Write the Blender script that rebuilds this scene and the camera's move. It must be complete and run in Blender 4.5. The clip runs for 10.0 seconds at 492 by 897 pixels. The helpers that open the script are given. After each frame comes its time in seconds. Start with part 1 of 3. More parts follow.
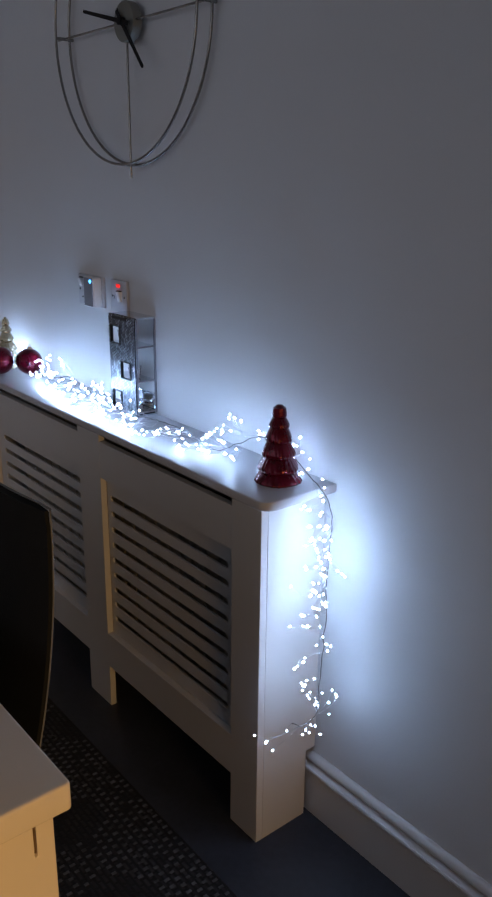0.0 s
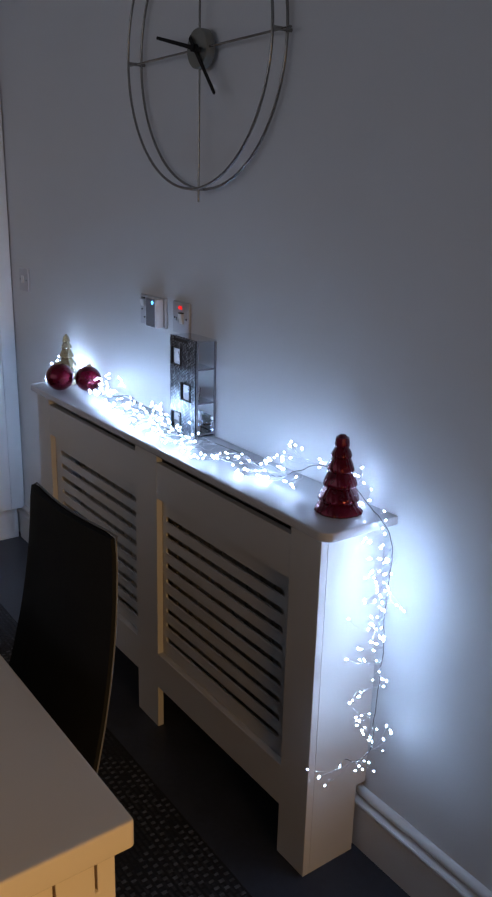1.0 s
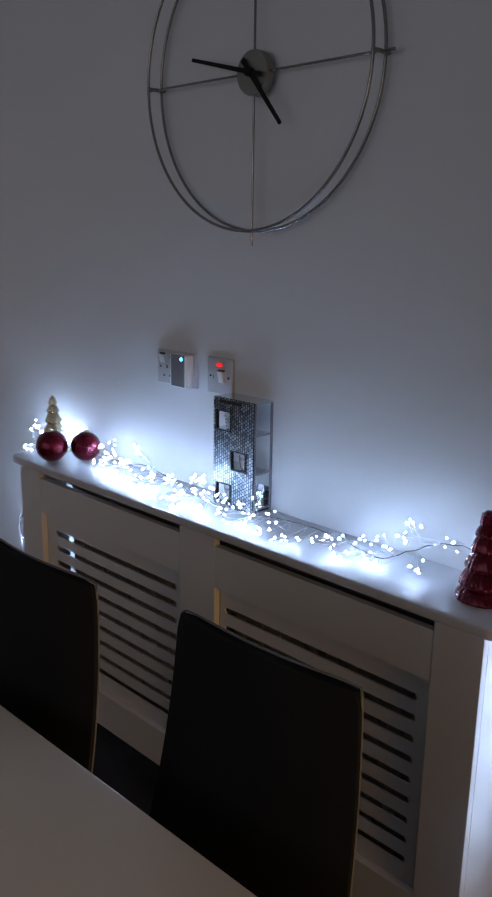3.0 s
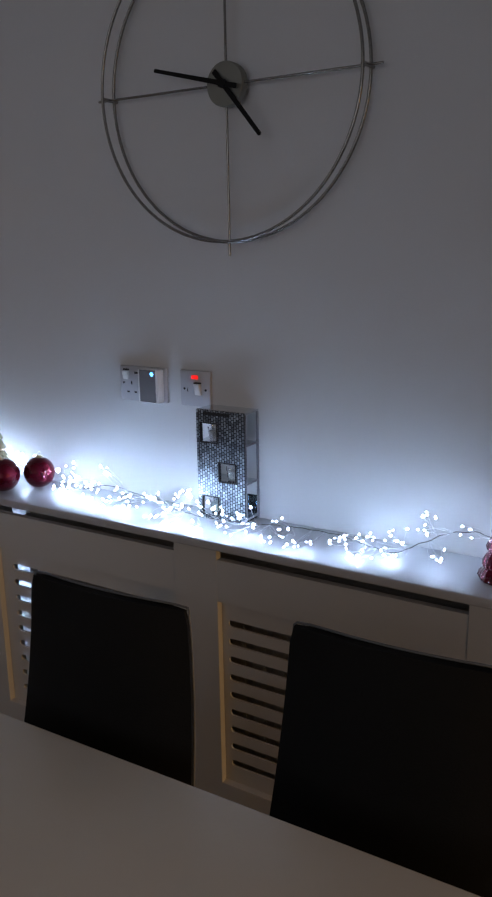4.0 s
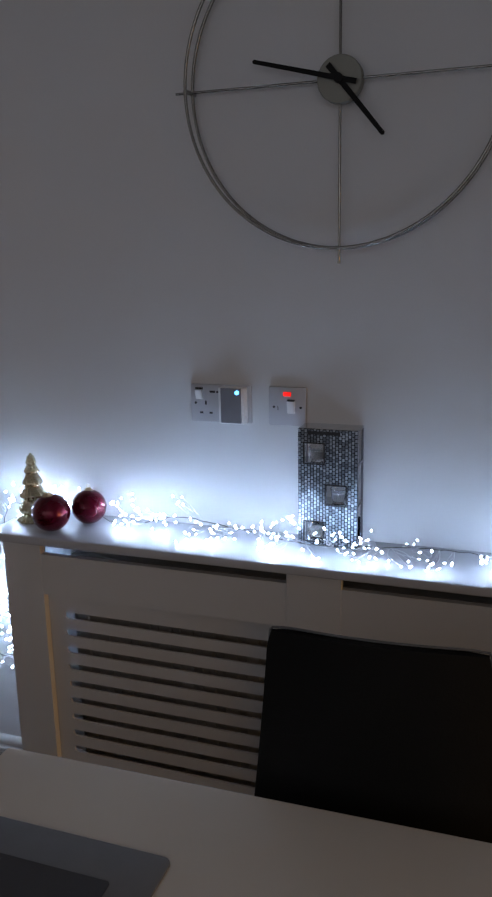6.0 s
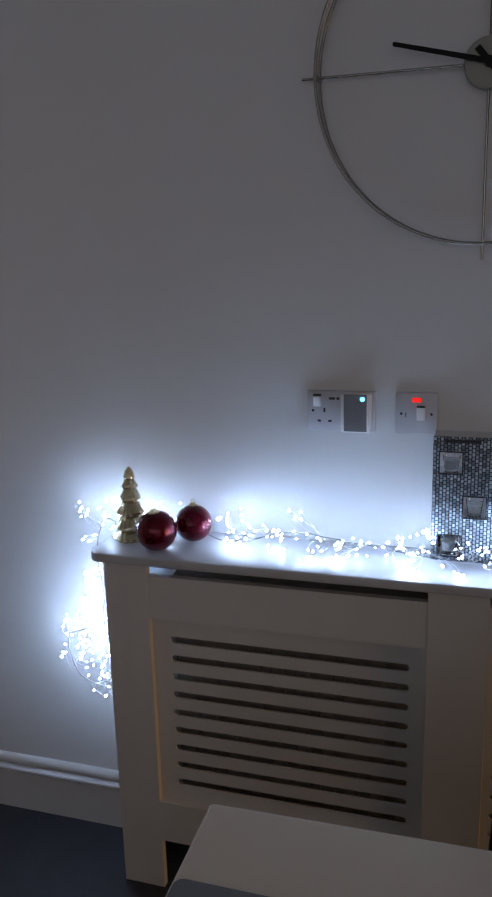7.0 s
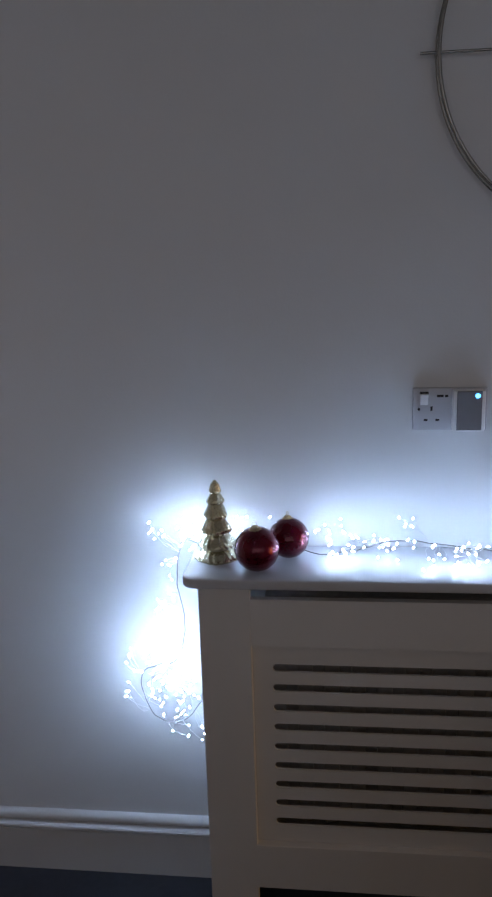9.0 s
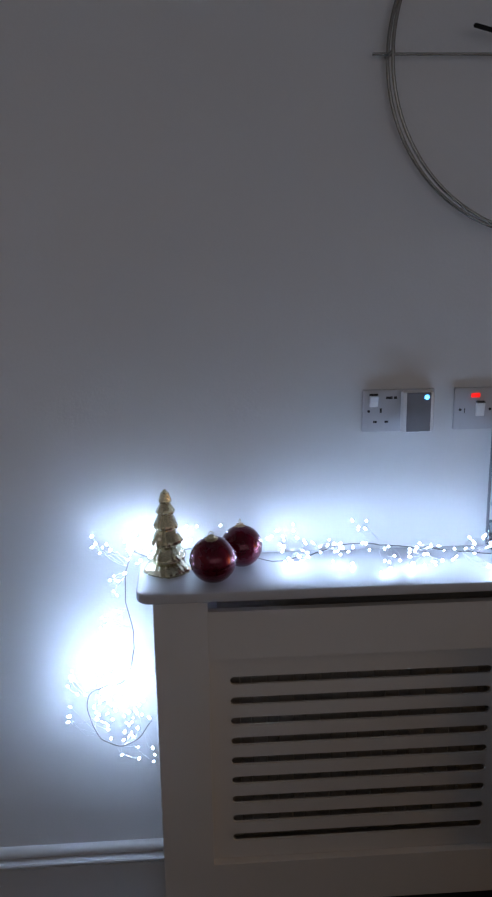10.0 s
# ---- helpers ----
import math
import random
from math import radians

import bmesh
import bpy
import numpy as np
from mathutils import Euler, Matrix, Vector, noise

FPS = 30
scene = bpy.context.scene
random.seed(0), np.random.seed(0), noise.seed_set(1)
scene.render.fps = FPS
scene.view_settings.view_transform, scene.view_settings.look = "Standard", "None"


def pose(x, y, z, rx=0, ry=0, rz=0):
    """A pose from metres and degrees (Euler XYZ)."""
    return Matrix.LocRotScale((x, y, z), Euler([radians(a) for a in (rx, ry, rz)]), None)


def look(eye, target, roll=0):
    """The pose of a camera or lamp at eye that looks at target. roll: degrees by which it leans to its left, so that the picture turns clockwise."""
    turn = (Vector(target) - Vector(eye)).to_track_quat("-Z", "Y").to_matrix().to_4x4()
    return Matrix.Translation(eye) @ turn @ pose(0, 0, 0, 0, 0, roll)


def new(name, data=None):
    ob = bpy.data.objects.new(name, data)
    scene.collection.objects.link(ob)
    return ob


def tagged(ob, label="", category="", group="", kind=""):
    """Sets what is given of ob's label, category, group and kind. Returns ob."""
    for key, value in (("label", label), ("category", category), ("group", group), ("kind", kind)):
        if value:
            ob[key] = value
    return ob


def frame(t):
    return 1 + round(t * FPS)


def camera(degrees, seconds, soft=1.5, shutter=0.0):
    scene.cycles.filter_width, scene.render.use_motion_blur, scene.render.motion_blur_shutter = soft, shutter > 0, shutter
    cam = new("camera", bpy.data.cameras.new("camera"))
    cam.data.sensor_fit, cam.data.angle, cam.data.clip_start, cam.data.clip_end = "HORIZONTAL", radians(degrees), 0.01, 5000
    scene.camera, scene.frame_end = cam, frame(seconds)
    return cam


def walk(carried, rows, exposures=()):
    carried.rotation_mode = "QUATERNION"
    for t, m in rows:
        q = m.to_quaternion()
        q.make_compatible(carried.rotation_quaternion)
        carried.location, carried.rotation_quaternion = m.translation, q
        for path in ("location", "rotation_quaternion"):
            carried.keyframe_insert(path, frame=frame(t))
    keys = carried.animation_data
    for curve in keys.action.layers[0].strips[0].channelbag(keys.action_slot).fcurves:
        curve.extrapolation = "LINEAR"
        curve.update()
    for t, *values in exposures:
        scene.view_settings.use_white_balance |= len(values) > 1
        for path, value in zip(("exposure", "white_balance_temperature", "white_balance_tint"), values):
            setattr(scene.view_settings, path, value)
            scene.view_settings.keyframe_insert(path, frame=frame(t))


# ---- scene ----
cam = camera(34.0, 10.0, soft=2.2)
PATH = [
    (0, (2.159, -1.13, 1.421), (0.684, 0.072, 0.804), 0.6),
    (0.5, (2.154, -1.14, 1.435), (0.64, 0.017, 0.828), 1.1),
    (1, (2.122, -1.149, 1.443), (0.573, -0.026, 0.858), 1.5),
    (1.5, (2.017, -1.154, 1.442), (0.449, -0.049, 0.879), 1.4),
    (2, (1.888, -1.2, 1.447), (0.39, 0.008, 0.903), 1.9),
    (2.5, (1.752, -1.246, 1.453), (0.298, 0.023, 0.93), 1.6),
    (4, (1.316, -1.547, 1.459), (0.297, 0.105, 0.974), -1.0),
    (4.5, (1.216, -1.592, 1.463), (0.259, 0.098, 0.984), -1.7),
    (5, (1.048, -1.573, 1.463), (0.168, 0.162, 0.997), -1.7),
    (6.5, (0.554, -1.709, 1.463), (-0.036, 0.143, 0.992), -1.3),
    (7, (0.376, -1.663, 1.463), (-0.203, 0.194, 0.995), -1.6),
    (7.5, (0.24, -1.663, 1.464), (-0.202, 0.228, 0.988), -0.8),
    (8, (0.089, -1.707, 1.471), (-0.161, 0.219, 0.993), -1.5),
    (8.5, (-0.04, -1.706, 1.465), (-0.251, 0.223, 0.983), -1.4),
    (9, (-0.147, -1.617, 1.455), (-0.376, 0.312, 0.978), -1.8),
    (9.5, (-0.247, -1.562, 1.459), (-0.318, 0.377, 0.974), -0.8),
    (10, (-0.33, -1.565, 1.461), (-0.21, 0.371, 0.972), -0.8),
]
# the clip's camera starts with a cooler balance and settles
EXPOSURES = [(0, 0.08, 5900, 10), (2.2, 0.10, 5950, 10), (4.5, 0.10, 6400, 10), (7.0, 0.08, 6350, 10), (10, 0.07, 6230, 10)]
walk(cam, [(t, look(eye, target, roll)) for t, eye, target, roll in PATH], EXPOSURES)

# ---- light ----
world = bpy.data.worlds.new("night")
scene.world = world
world.use_nodes = True
world.node_tree.nodes["Background"].inputs[0].default_value = (0.01, 0.012, 0.02, 1)
world.node_tree.nodes["Background"].inputs[1].default_value = 0.2

LED_POWER = 88.0


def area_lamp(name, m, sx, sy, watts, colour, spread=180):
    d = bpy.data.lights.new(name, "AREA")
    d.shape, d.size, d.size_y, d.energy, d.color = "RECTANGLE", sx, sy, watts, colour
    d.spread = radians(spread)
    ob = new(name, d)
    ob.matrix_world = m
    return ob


# warm lamp light through the hall doorway, and an added fill behind the table
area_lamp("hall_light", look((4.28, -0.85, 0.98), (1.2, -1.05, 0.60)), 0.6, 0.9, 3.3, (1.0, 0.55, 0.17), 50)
area_lamp("room_fill", look((0.6, -3.28, 1.72), (0.3, 0, 1.75)), 4.2, 1.15, 4.5, (0.98, 0.94, 0.96), 120)


# ---- materials ----
def material(name, colour, rough=0.5, metal=0.0, coat=0.0, var=0.08, scale=6.0, grain=0.0, grain_scale=220.0, bump=0.0, spec=0.5, trans=0.0):
    """A surface with slow tone changes, fine grain and slight relief."""
    m = bpy.data.materials.new(name)
    m.use_nodes = True
    nt = m.node_tree
    b = nt.nodes["Principled BSDF"]
    b.inputs["Roughness"].default_value = rough
    b.inputs["Metallic"].default_value = metal
    b.inputs["Coat Weight"].default_value = coat
    b.inputs["Specular IOR Level"].default_value = spec
    b.inputs["Transmission Weight"].default_value = trans
    co = nt.nodes.new("ShaderNodeTexCoord")
    n1 = nt.nodes.new("ShaderNodeTexNoise")
    n1.inputs["Scale"].default_value = scale
    n1.inputs["Detail"].default_value = 5
    nt.links.new(co.outputs["Object"], n1.inputs["Vector"])
    n2 = nt.nodes.new("ShaderNodeTexNoise")
    n2.inputs["Scale"].default_value = grain_scale
    n2.inputs["Detail"].default_value = 3
    nt.links.new(co.outputs["Object"], n2.inputs["Vector"])
    add = nt.nodes.new("ShaderNodeMath")
    add.operation = "MULTIPLY_ADD"
    nt.links.new(n2.outputs["Fac"], add.inputs[0])
    add.inputs[1].default_value = grain
    nt.links.new(n1.outputs["Fac"], add.inputs[2])
    ramp = nt.nodes.new("ShaderNodeValToRGB")
    ramp.color_ramp.elements[0].position = 0.3
    ramp.color_ramp.elements[1].position = 0.7 + grain
    ramp.color_ramp.elements[0].color = (*[c * (1 - var) for c in colour], 1)
    ramp.color_ramp.elements[1].color = (*[min(1, c * (1 + var)) for c in colour], 1)
    nt.links.new(add.outputs[0], ramp.inputs[0])
    nt.links.new(ramp.outputs[0], b.inputs["Base Color"])
    rr = nt.nodes.new("ShaderNodeMapRange")
    rr.inputs["To Min"].default_value = max(0.02, rough - 0.06)
    rr.inputs["To Max"].default_value = min(1, rough + 0.06)
    nt.links.new(n1.outputs["Fac"], rr.inputs["Value"])
    nt.links.new(rr.outputs[0], b.inputs["Roughness"])
    if bump:
        bp = nt.nodes.new("ShaderNodeBump")
        bp.inputs["Strength"].default_value = bump
        bp.inputs["Distance"].default_value = 0.002
        nt.links.new(n2.outputs["Fac"], bp.inputs["Height"])
        nt.links.new(bp.outputs[0], b.inputs["Normal"])
    return m


def glow(name, colour, strength):
    m = bpy.data.materials.new(name)
    m.use_nodes = True
    b = m.node_tree.nodes["Principled BSDF"]
    b.inputs["Base Color"].default_value = (*[min(1, c) for c in colour], 1)
    b.inputs["Emission Color"].default_value = (*colour, 1)
    b.inputs["Emission Strength"].default_value = strength
    return m


WALL = material("wall_paint", (0.67, 0.67, 0.675), 0.7, var=0.03, scale=2.0, grain=0.3, grain_scale=160, bump=0.12, spec=0.3)
CEIL = material("ceiling_paint", (0.75, 0.75, 0.75), 0.8, var=0.02, spec=0.2)
SATIN = material("satin_white_paint", (0.63, 0.62, 0.61), 0.42, var=0.03, scale=3, grain=0.2, grain_scale=120, bump=0.05)
TOPWHITE = material("smooth_white_board", (0.52, 0.52, 0.54), 0.24, var=0.03, scale=4, spec=0.5)
CABINET = material("white_cabinet_foil", (0.84, 0.85, 0.86), 0.3, var=0.02)
TABLE = material("gloss_white_table", (0.82, 0.73, 0.61), 0.2, var=0.03, scale=3, spec=0.5)
PLASTIC = material("white_switch_plastic", (0.78, 0.78, 0.78), 0.3, var=0.02, scale=20)
PLATE = material("pale_grey_plate", (0.50, 0.50, 0.53), 0.35, var=0.03, scale=20)
GREYPL = material("grey_plastic", (0.19, 0.19, 0.21), 0.4, var=0.05, scale=30)
DARK = material("dark_plastic", (0.012, 0.012, 0.013), 0.45, var=0.1, scale=40)
HANDBLK = material("black_clock_metal", (0.005, 0.005, 0.0055), 0.6, var=0.1, scale=30, spec=0.2)
LEATHER = material("black_faux_leather", (0.009, 0.009, 0.0092), 0.65, var=0.15, scale=9, grain=0.4, grain_scale=320, bump=0.25, spec=0.12)
# pale tone puts the highlight of the chair's edge into the piping
PIPING_SHEEN = material("piping_sheen", (0.13, 0.13, 0.13), 0.4, var=0.2, scale=25)
STEEL = material("brushed_steel", (0.30, 0.29, 0.275), 0.24, metal=0.95, var=0.12, scale=12, grain=0.3, bump=0.05)
HUBM = material("brushed_hub", (0.24, 0.24, 0.215), 0.5, metal=0.6, var=0.08, scale=15)
SILVER = material("silver_mirror", (0.62, 0.66, 0.70), 0.08, metal=1.0, var=0.1, scale=60)
WIRE = material("dark_cord", (0.09, 0.085, 0.08), 0.5, var=0.2, scale=60)
THINWIRE = material("silver_wire", (0.6, 0.6, 0.62), 0.3, metal=1.0, var=0.1, scale=60)
REDGLASS = material("red_mercury_glass", (0.10, 0.002, 0.014), 0.22, metal=0.55, coat=0.25, var=0.6, scale=34, grain=0.5, grain_scale=210, bump=0.3)
GOLD = material("gold_mercury_glass", (0.50, 0.46, 0.31), 0.26, metal=0.8, coat=0.2, var=0.5, scale=38, grain=0.5, grain_scale=210, bump=0.25)
CAPGOLD = material("old_gold_cap", (0.5, 0.42, 0.25), 0.35, metal=0.9, var=0.25, scale=60)
FLOOR = material("dark_vinyl_floor", (0.032, 0.034, 0.042), 0.4, var=0.35, scale=7, grain=0.5, grain_scale=60, bump=0.08, spec=0.35)
MATGREY = material("grey_placemat", (0.17, 0.175, 0.185), 0.5, var=0.08, scale=20, grain=0.3, bump=0.1)
MATDARK = material("dark_placemat_centre", (0.05, 0.05, 0.055), 0.45, var=0.1, scale=20, grain=0.3, bump=0.1)
# brown of the shaded slot insides in the table's end panel
SLOT_SHADE = material("slot_shade_brown", (0.12, 0.07, 0.03), 0.6, var=0.15, scale=20)
STITCH = material("pale_stitch", (0.075, 0.072, 0.075), 0.85, var=0.6, scale=40)
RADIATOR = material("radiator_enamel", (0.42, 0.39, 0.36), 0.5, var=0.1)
LED = glow("led_cool_white", (0.535, 0.71, 1.0), LED_POWER)
NEON = glow("red_neon", (1.0, 0.012, 0.008), 0.85)
BLUELED = glow("blue_led", (0.1, 0.45, 1.0), 5.0)

GLASS = bpy.data.materials.new("clear_glass")
GLASS.use_nodes = True
_g = GLASS.node_tree.nodes["Principled BSDF"]
_g.inputs["Base Color"].default_value = (0.95, 0.97, 0.98, 1)
_g.inputs["Roughness"].default_value = 0.03
_g.inputs["Transmission Weight"].default_value = 1.0


def mosaic_material():
    """Mirror mosaic in upright strips: small silvered chips with dark seams, each tipped a little."""
    m = bpy.data.materials.new("mirror_mosaic")
    m.use_nodes = True
    nt = m.node_tree
    b = nt.nodes["Principled BSDF"]
    co = nt.nodes.new("ShaderNodeTexCoord")
    sx = nt.nodes.new("ShaderNodeSeparateXYZ")
    cx = nt.nodes.new("ShaderNodeCombineXYZ")
    nt.links.new(co.outputs["Object"], sx.inputs[0])
    nt.links.new(sx.outputs["Z"], cx.inputs["X"])
    nt.links.new(sx.outputs["X"], cx.inputs["Y"])
    br = nt.nodes.new("ShaderNodeTexBrick")
    br.inputs["Scale"].default_value = 1.0
    br.inputs["Brick Width"].default_value = 0.0085
    br.inputs["Row Height"].default_value = 0.0068
    br.inputs["Mortar Size"].default_value = 0.0011
    br.inputs["Mortar Smooth"].default_value = 0.3
    br.inputs["Color1"].default_value = (0.14, 0.16, 0.185, 1)
    br.inputs["Color2"].default_value = (0.50, 0.55, 0.61, 1)
    br.inputs["Mortar"].default_value = (0.035, 0.04, 0.048, 1)
    nt.links.new(cx.outputs[0], br.inputs["Vector"])
    nt.links.new(br.outputs["Color"], b.inputs["Base Color"])
    b.inputs["Metallic"].default_value = 0.88
    b.inputs["Roughness"].default_value = 0.30
    v = nt.nodes.new("ShaderNodeTexVoronoi")
    v.inputs["Scale"].default_value = 330
    nt.links.new(co.outputs["Object"], v.inputs["Vector"])
    bp = nt.nodes.new("ShaderNodeBump")
    bp.inputs["Strength"].default_value = 0.5
    bp.inputs["Distance"].default_value = 0.0015
    nt.links.new(v.outputs["Distance"], bp.inputs["Height"])
    nt.links.new(bp.outputs[0], b.inputs["Normal"])
    return m


MOSAIC = mosaic_material()


def rug_material():
    """Dark woven rug with short pale stitches in staggered rows."""
    m = bpy.data.materials.new("woven_rug")
    m.use_nodes = True
    nt = m.node_tree
    b = nt.nodes["Principled BSDF"]
    b.inputs["Roughness"].default_value = 0.9
    co = nt.nodes.new("ShaderNodeTexCoord")
    br = nt.nodes.new("ShaderNodeTexBrick")
    br.inputs["Scale"].default_value = 1.0
    br.inputs["Brick Width"].default_value = 0.026
    br.inputs["Row Height"].default_value = 0.013
    br.inputs["Mortar Size"].default_value = 0.0045
    br.inputs["Mortar Smooth"].default_value = 0.6
    br.inputs["Color1"].default_value = (0.045, 0.043, 0.044, 1)
    br.inputs["Color2"].default_value = (0.02, 0.019, 0.02, 1)
    br.inputs["Mortar"].default_value = (0.006, 0.006, 0.007, 1)
    nt.links.new(co.outputs["Object"], br.inputs["Vector"])
    n = nt.nodes.new("ShaderNodeTexNoise")
    n.inputs["Scale"].default_value = 9
    n.inputs["Detail"].default_value = 4
    nt.links.new(co.outputs["Object"], n.inputs["Vector"])
    mr = nt.nodes.new("ShaderNodeMapRange")
    mr.inputs["From Min"].default_value, mr.inputs["From Max"].default_value = 0.4, 0.65
    nt.links.new(n.outputs["Fac"], mr.inputs["Value"])
    mx = nt.nodes.new("ShaderNodeMix")
    mx.data_type = "RGBA"
    mx.inputs[6].default_value = (0.01, 0.01, 0.011, 1)
    nt.links.new(mr.outputs[0], mx.inputs[0])
    nt.links.new(br.outputs["Color"], mx.inputs[7])
    nt.links.new(mx.outputs[2], b.inputs["Base Color"])
    bp = nt.nodes.new("ShaderNodeBump")
    bp.invert = True
    bp.inputs["Strength"].default_value = 0.8
    bp.inputs["Distance"].default_value = 0.004
    nt.links.new(br.outputs["Fac"], bp.inputs["Height"])
    nt.links.new(bp.outputs[0], b.inputs["Normal"])
    return m


RUG = rug_material()


# ---- mesh helpers ----
def bm_box(x0, x1, y0, y1, z0, z1, bm=None, bevel=0.0, seg=2):
    own = bm or bmesh.new()
    made = bmesh.ops.create_cube(own, size=1.0)["verts"]
    for v in made:
        v.co = Vector((x0 if v.co.x < 0 else x1, y0 if v.co.y < 0 else y1, z0 if v.co.z < 0 else z1))
    if bevel:
        edges = list({e for v in made for e in v.link_edges})
        bmesh.ops.bevel(own, geom=edges, offset=bevel, segments=seg, profile=0.5, affect="EDGES")
    return own


def bm_rod(p, q, r, n=12, bm=None, r2=None):
    """A round bar from p to q."""
    own = bm or bmesh.new()
    p, q = Vector(p), Vector(q)
    m = Matrix.Translation((p + q) / 2) @ (q - p).to_track_quat("Z", "Y").to_matrix().to_4x4()
    bmesh.ops.create_cone(own, cap_ends=True, segments=n, radius1=r, radius2=r if r2 is None else r2, depth=(q - p).length, matrix=m)
    return own


def bm_turned(profile, n=48, flute=None, bm=None):
    """Turned about z from (radius, height) pairs. flute(angle, radius, height) may scale the radius."""
    own = bm or bmesh.new()
    rings = []
    for r, z in profile:
        if r < 1e-6:
            rings.append([own.verts.new((0, 0, z))])
            continue
        ring = []
        for i in range(n):
            a = 2 * math.pi * i / n
            k = r * (flute(a, r, z) if flute else 1)
            ring.append(own.verts.new((k * math.cos(a), k * math.sin(a), z)))
        rings.append(ring)
    for a, b in zip(rings, rings[1:]):
        for i in range(n):
            j = (i + 1) % n
            if len(a) == 1 and len(b) > 1:
                own.faces.new((a[0], b[j], b[i]))
            elif len(b) == 1 and len(a) > 1:
                own.faces.new((a[i], a[j], b[0]))
            elif len(a) > 1:
                own.faces.new((a[i], a[j], b[j], b[i]))
    bmesh.ops.recalc_face_normals(own, faces=own.faces)
    return own


def bm_torus(r, tube, n=128, k=10):
    """A ring about the y axis."""
    own = bmesh.new()
    rings = []
    for i in range(n):
        a = 2 * math.pi * i / n
        rings.append([own.verts.new(((r + tube * math.cos(2 * math.pi * j / k)) * math.cos(a), tube * math.sin(2 * math.pi * j / k), (r + tube * math.cos(2 * math.pi * j / k)) * math.sin(a))) for j in range(k)])
    for i in range(n):
        for j in range(k):
            own.faces.new((rings[i][j], rings[(i + 1) % n][j], rings[(i + 1) % n][(j + 1) % k], rings[i][(j + 1) % k]))
    bmesh.ops.recalc_face_normals(own, faces=own.faces)
    return own


def bm_plate(x0, x1, z0, z1, y0, y1, holes, corner=0.0):
    """An upright board, facing -y, with holes (x0, x1, z0, z1) cut through it, their corners rounded by corner."""
    own = bmesh.new()
    xs = sorted({x0, x1, *[min(max(v, x0), x1) for h in holes for v in h[:2]]})
    zs = sorted({z0, z1, *[min(max(v, z0), z1) for h in holes for v in h[2:]]})
    grid = {(i, j): own.verts.new((x, y0, z)) for i, x in enumerate(xs) for j, z in enumerate(zs)}
    for i in range(len(xs) - 1):
        for j in range(len(zs) - 1):
            cx, cz = (xs[i] + xs[i + 1]) / 2, (zs[j] + zs[j + 1]) / 2
            if not any(h[0] < cx < h[1] and h[2] < cz < h[3] for h in holes):
                own.faces.new((grid[i, j], grid[i + 1, j], grid[i + 1, j + 1], grid[i, j + 1]))
    bmesh.ops.delete(own, geom=[v for v in own.verts if not v.link_faces], context="VERTS")
    up = bmesh.ops.extrude_face_region(own, geom=list(own.faces))["geom"]
    bmesh.ops.translate(own, verts=[g for g in up if isinstance(g, bmesh.types.BMVert)], vec=(0, y1 - y0, 0))
    if corner:
        marks = {(round(a, 5), round(c, 5)) for h in holes for a in h[:2] for c in h[2:]}
        ends = [e for e in own.edges if abs(e.verts[0].co.y - e.verts[1].co.y) > 1e-5 and (round(e.verts[0].co.x, 5), round(e.verts[0].co.z, 5)) in marks]
        bmesh.ops.bevel(own, geom=ends, offset=corner, segments=5, profile=0.5, affect="EDGES")
    bmesh.ops.recalc_face_normals(own, faces=own.faces)
    return own


def bm_slab(outline, z0, z1, bevel=0.0):
    """A level slab from a list of (x, y)."""
    own = bmesh.new()
    f = own.faces.new([own.verts.new((x, y, z0)) for x, y in outline])
    up = bmesh.ops.extrude_face_region(own, geom=[f])["geom"]
    bmesh.ops.translate(own, verts=[g for g in up if isinstance(g, bmesh.types.BMVert)], vec=(0, 0, z1 - z0))
    bmesh.ops.recalc_face_normals(own, faces=own.faces)
    if bevel:
        rim = [e for e in own.edges if abs(e.verts[0].co.z - e.verts[1].co.z) < 1e-6]
        bmesh.ops.bevel(own, geom=rim, offset=bevel, segments=3, profile=0.5, affect="EDGES")
    return own


def rounded(x0, x1, y0, y1, r, corners=(1, 1, 1, 1), n=8):
    """Outline of a rectangle with rounded corners, from (x0, y0) anticlockwise."""
    out = []
    for k, (cx, cy, a0) in enumerate(((x0, y0, 180), (x1, y0, 270), (x1, y1, 0), (x0, y1, 90))):
        if not corners[k]:
            out.append((cx, cy))
            continue
        ox, oy = cx + (r if cx == x0 else -r), cy + (r if cy == y0 else -r)
        out += [(ox + r * math.cos(radians(a0 + 90 * i / n)), oy + r * math.sin(radians(a0 + 90 * i / n))) for i in range(n + 1)]
    return out


def mesh_of(name, bm, mat, smooth=None):
    me = bpy.data.meshes.new(name)
    if smooth:
        for f in bm.faces:
            f.smooth = True
        for e in bm.edges:
            e.smooth = len(e.link_faces) == 2 and e.calc_face_angle(0) < radians(smooth)
    bm.to_mesh(me)
    bm.free()
    me.materials.append(mat)
    return me


def part(name, bm, mat, parent=None, label="", smooth=40, bevel=0.0):
    """One mesh object under a thing or a part."""
    ob = new(name, mesh_of(name, bm, mat, smooth))
    ob.parent = parent
    if bevel:
        mod = ob.modifiers.new("edge", "BEVEL")
        mod.width, mod.segments, mod.limit_method, mod.angle_limit = bevel, 2, "ANGLE", radians(50)
    return tagged(ob, label=label) if label else ob


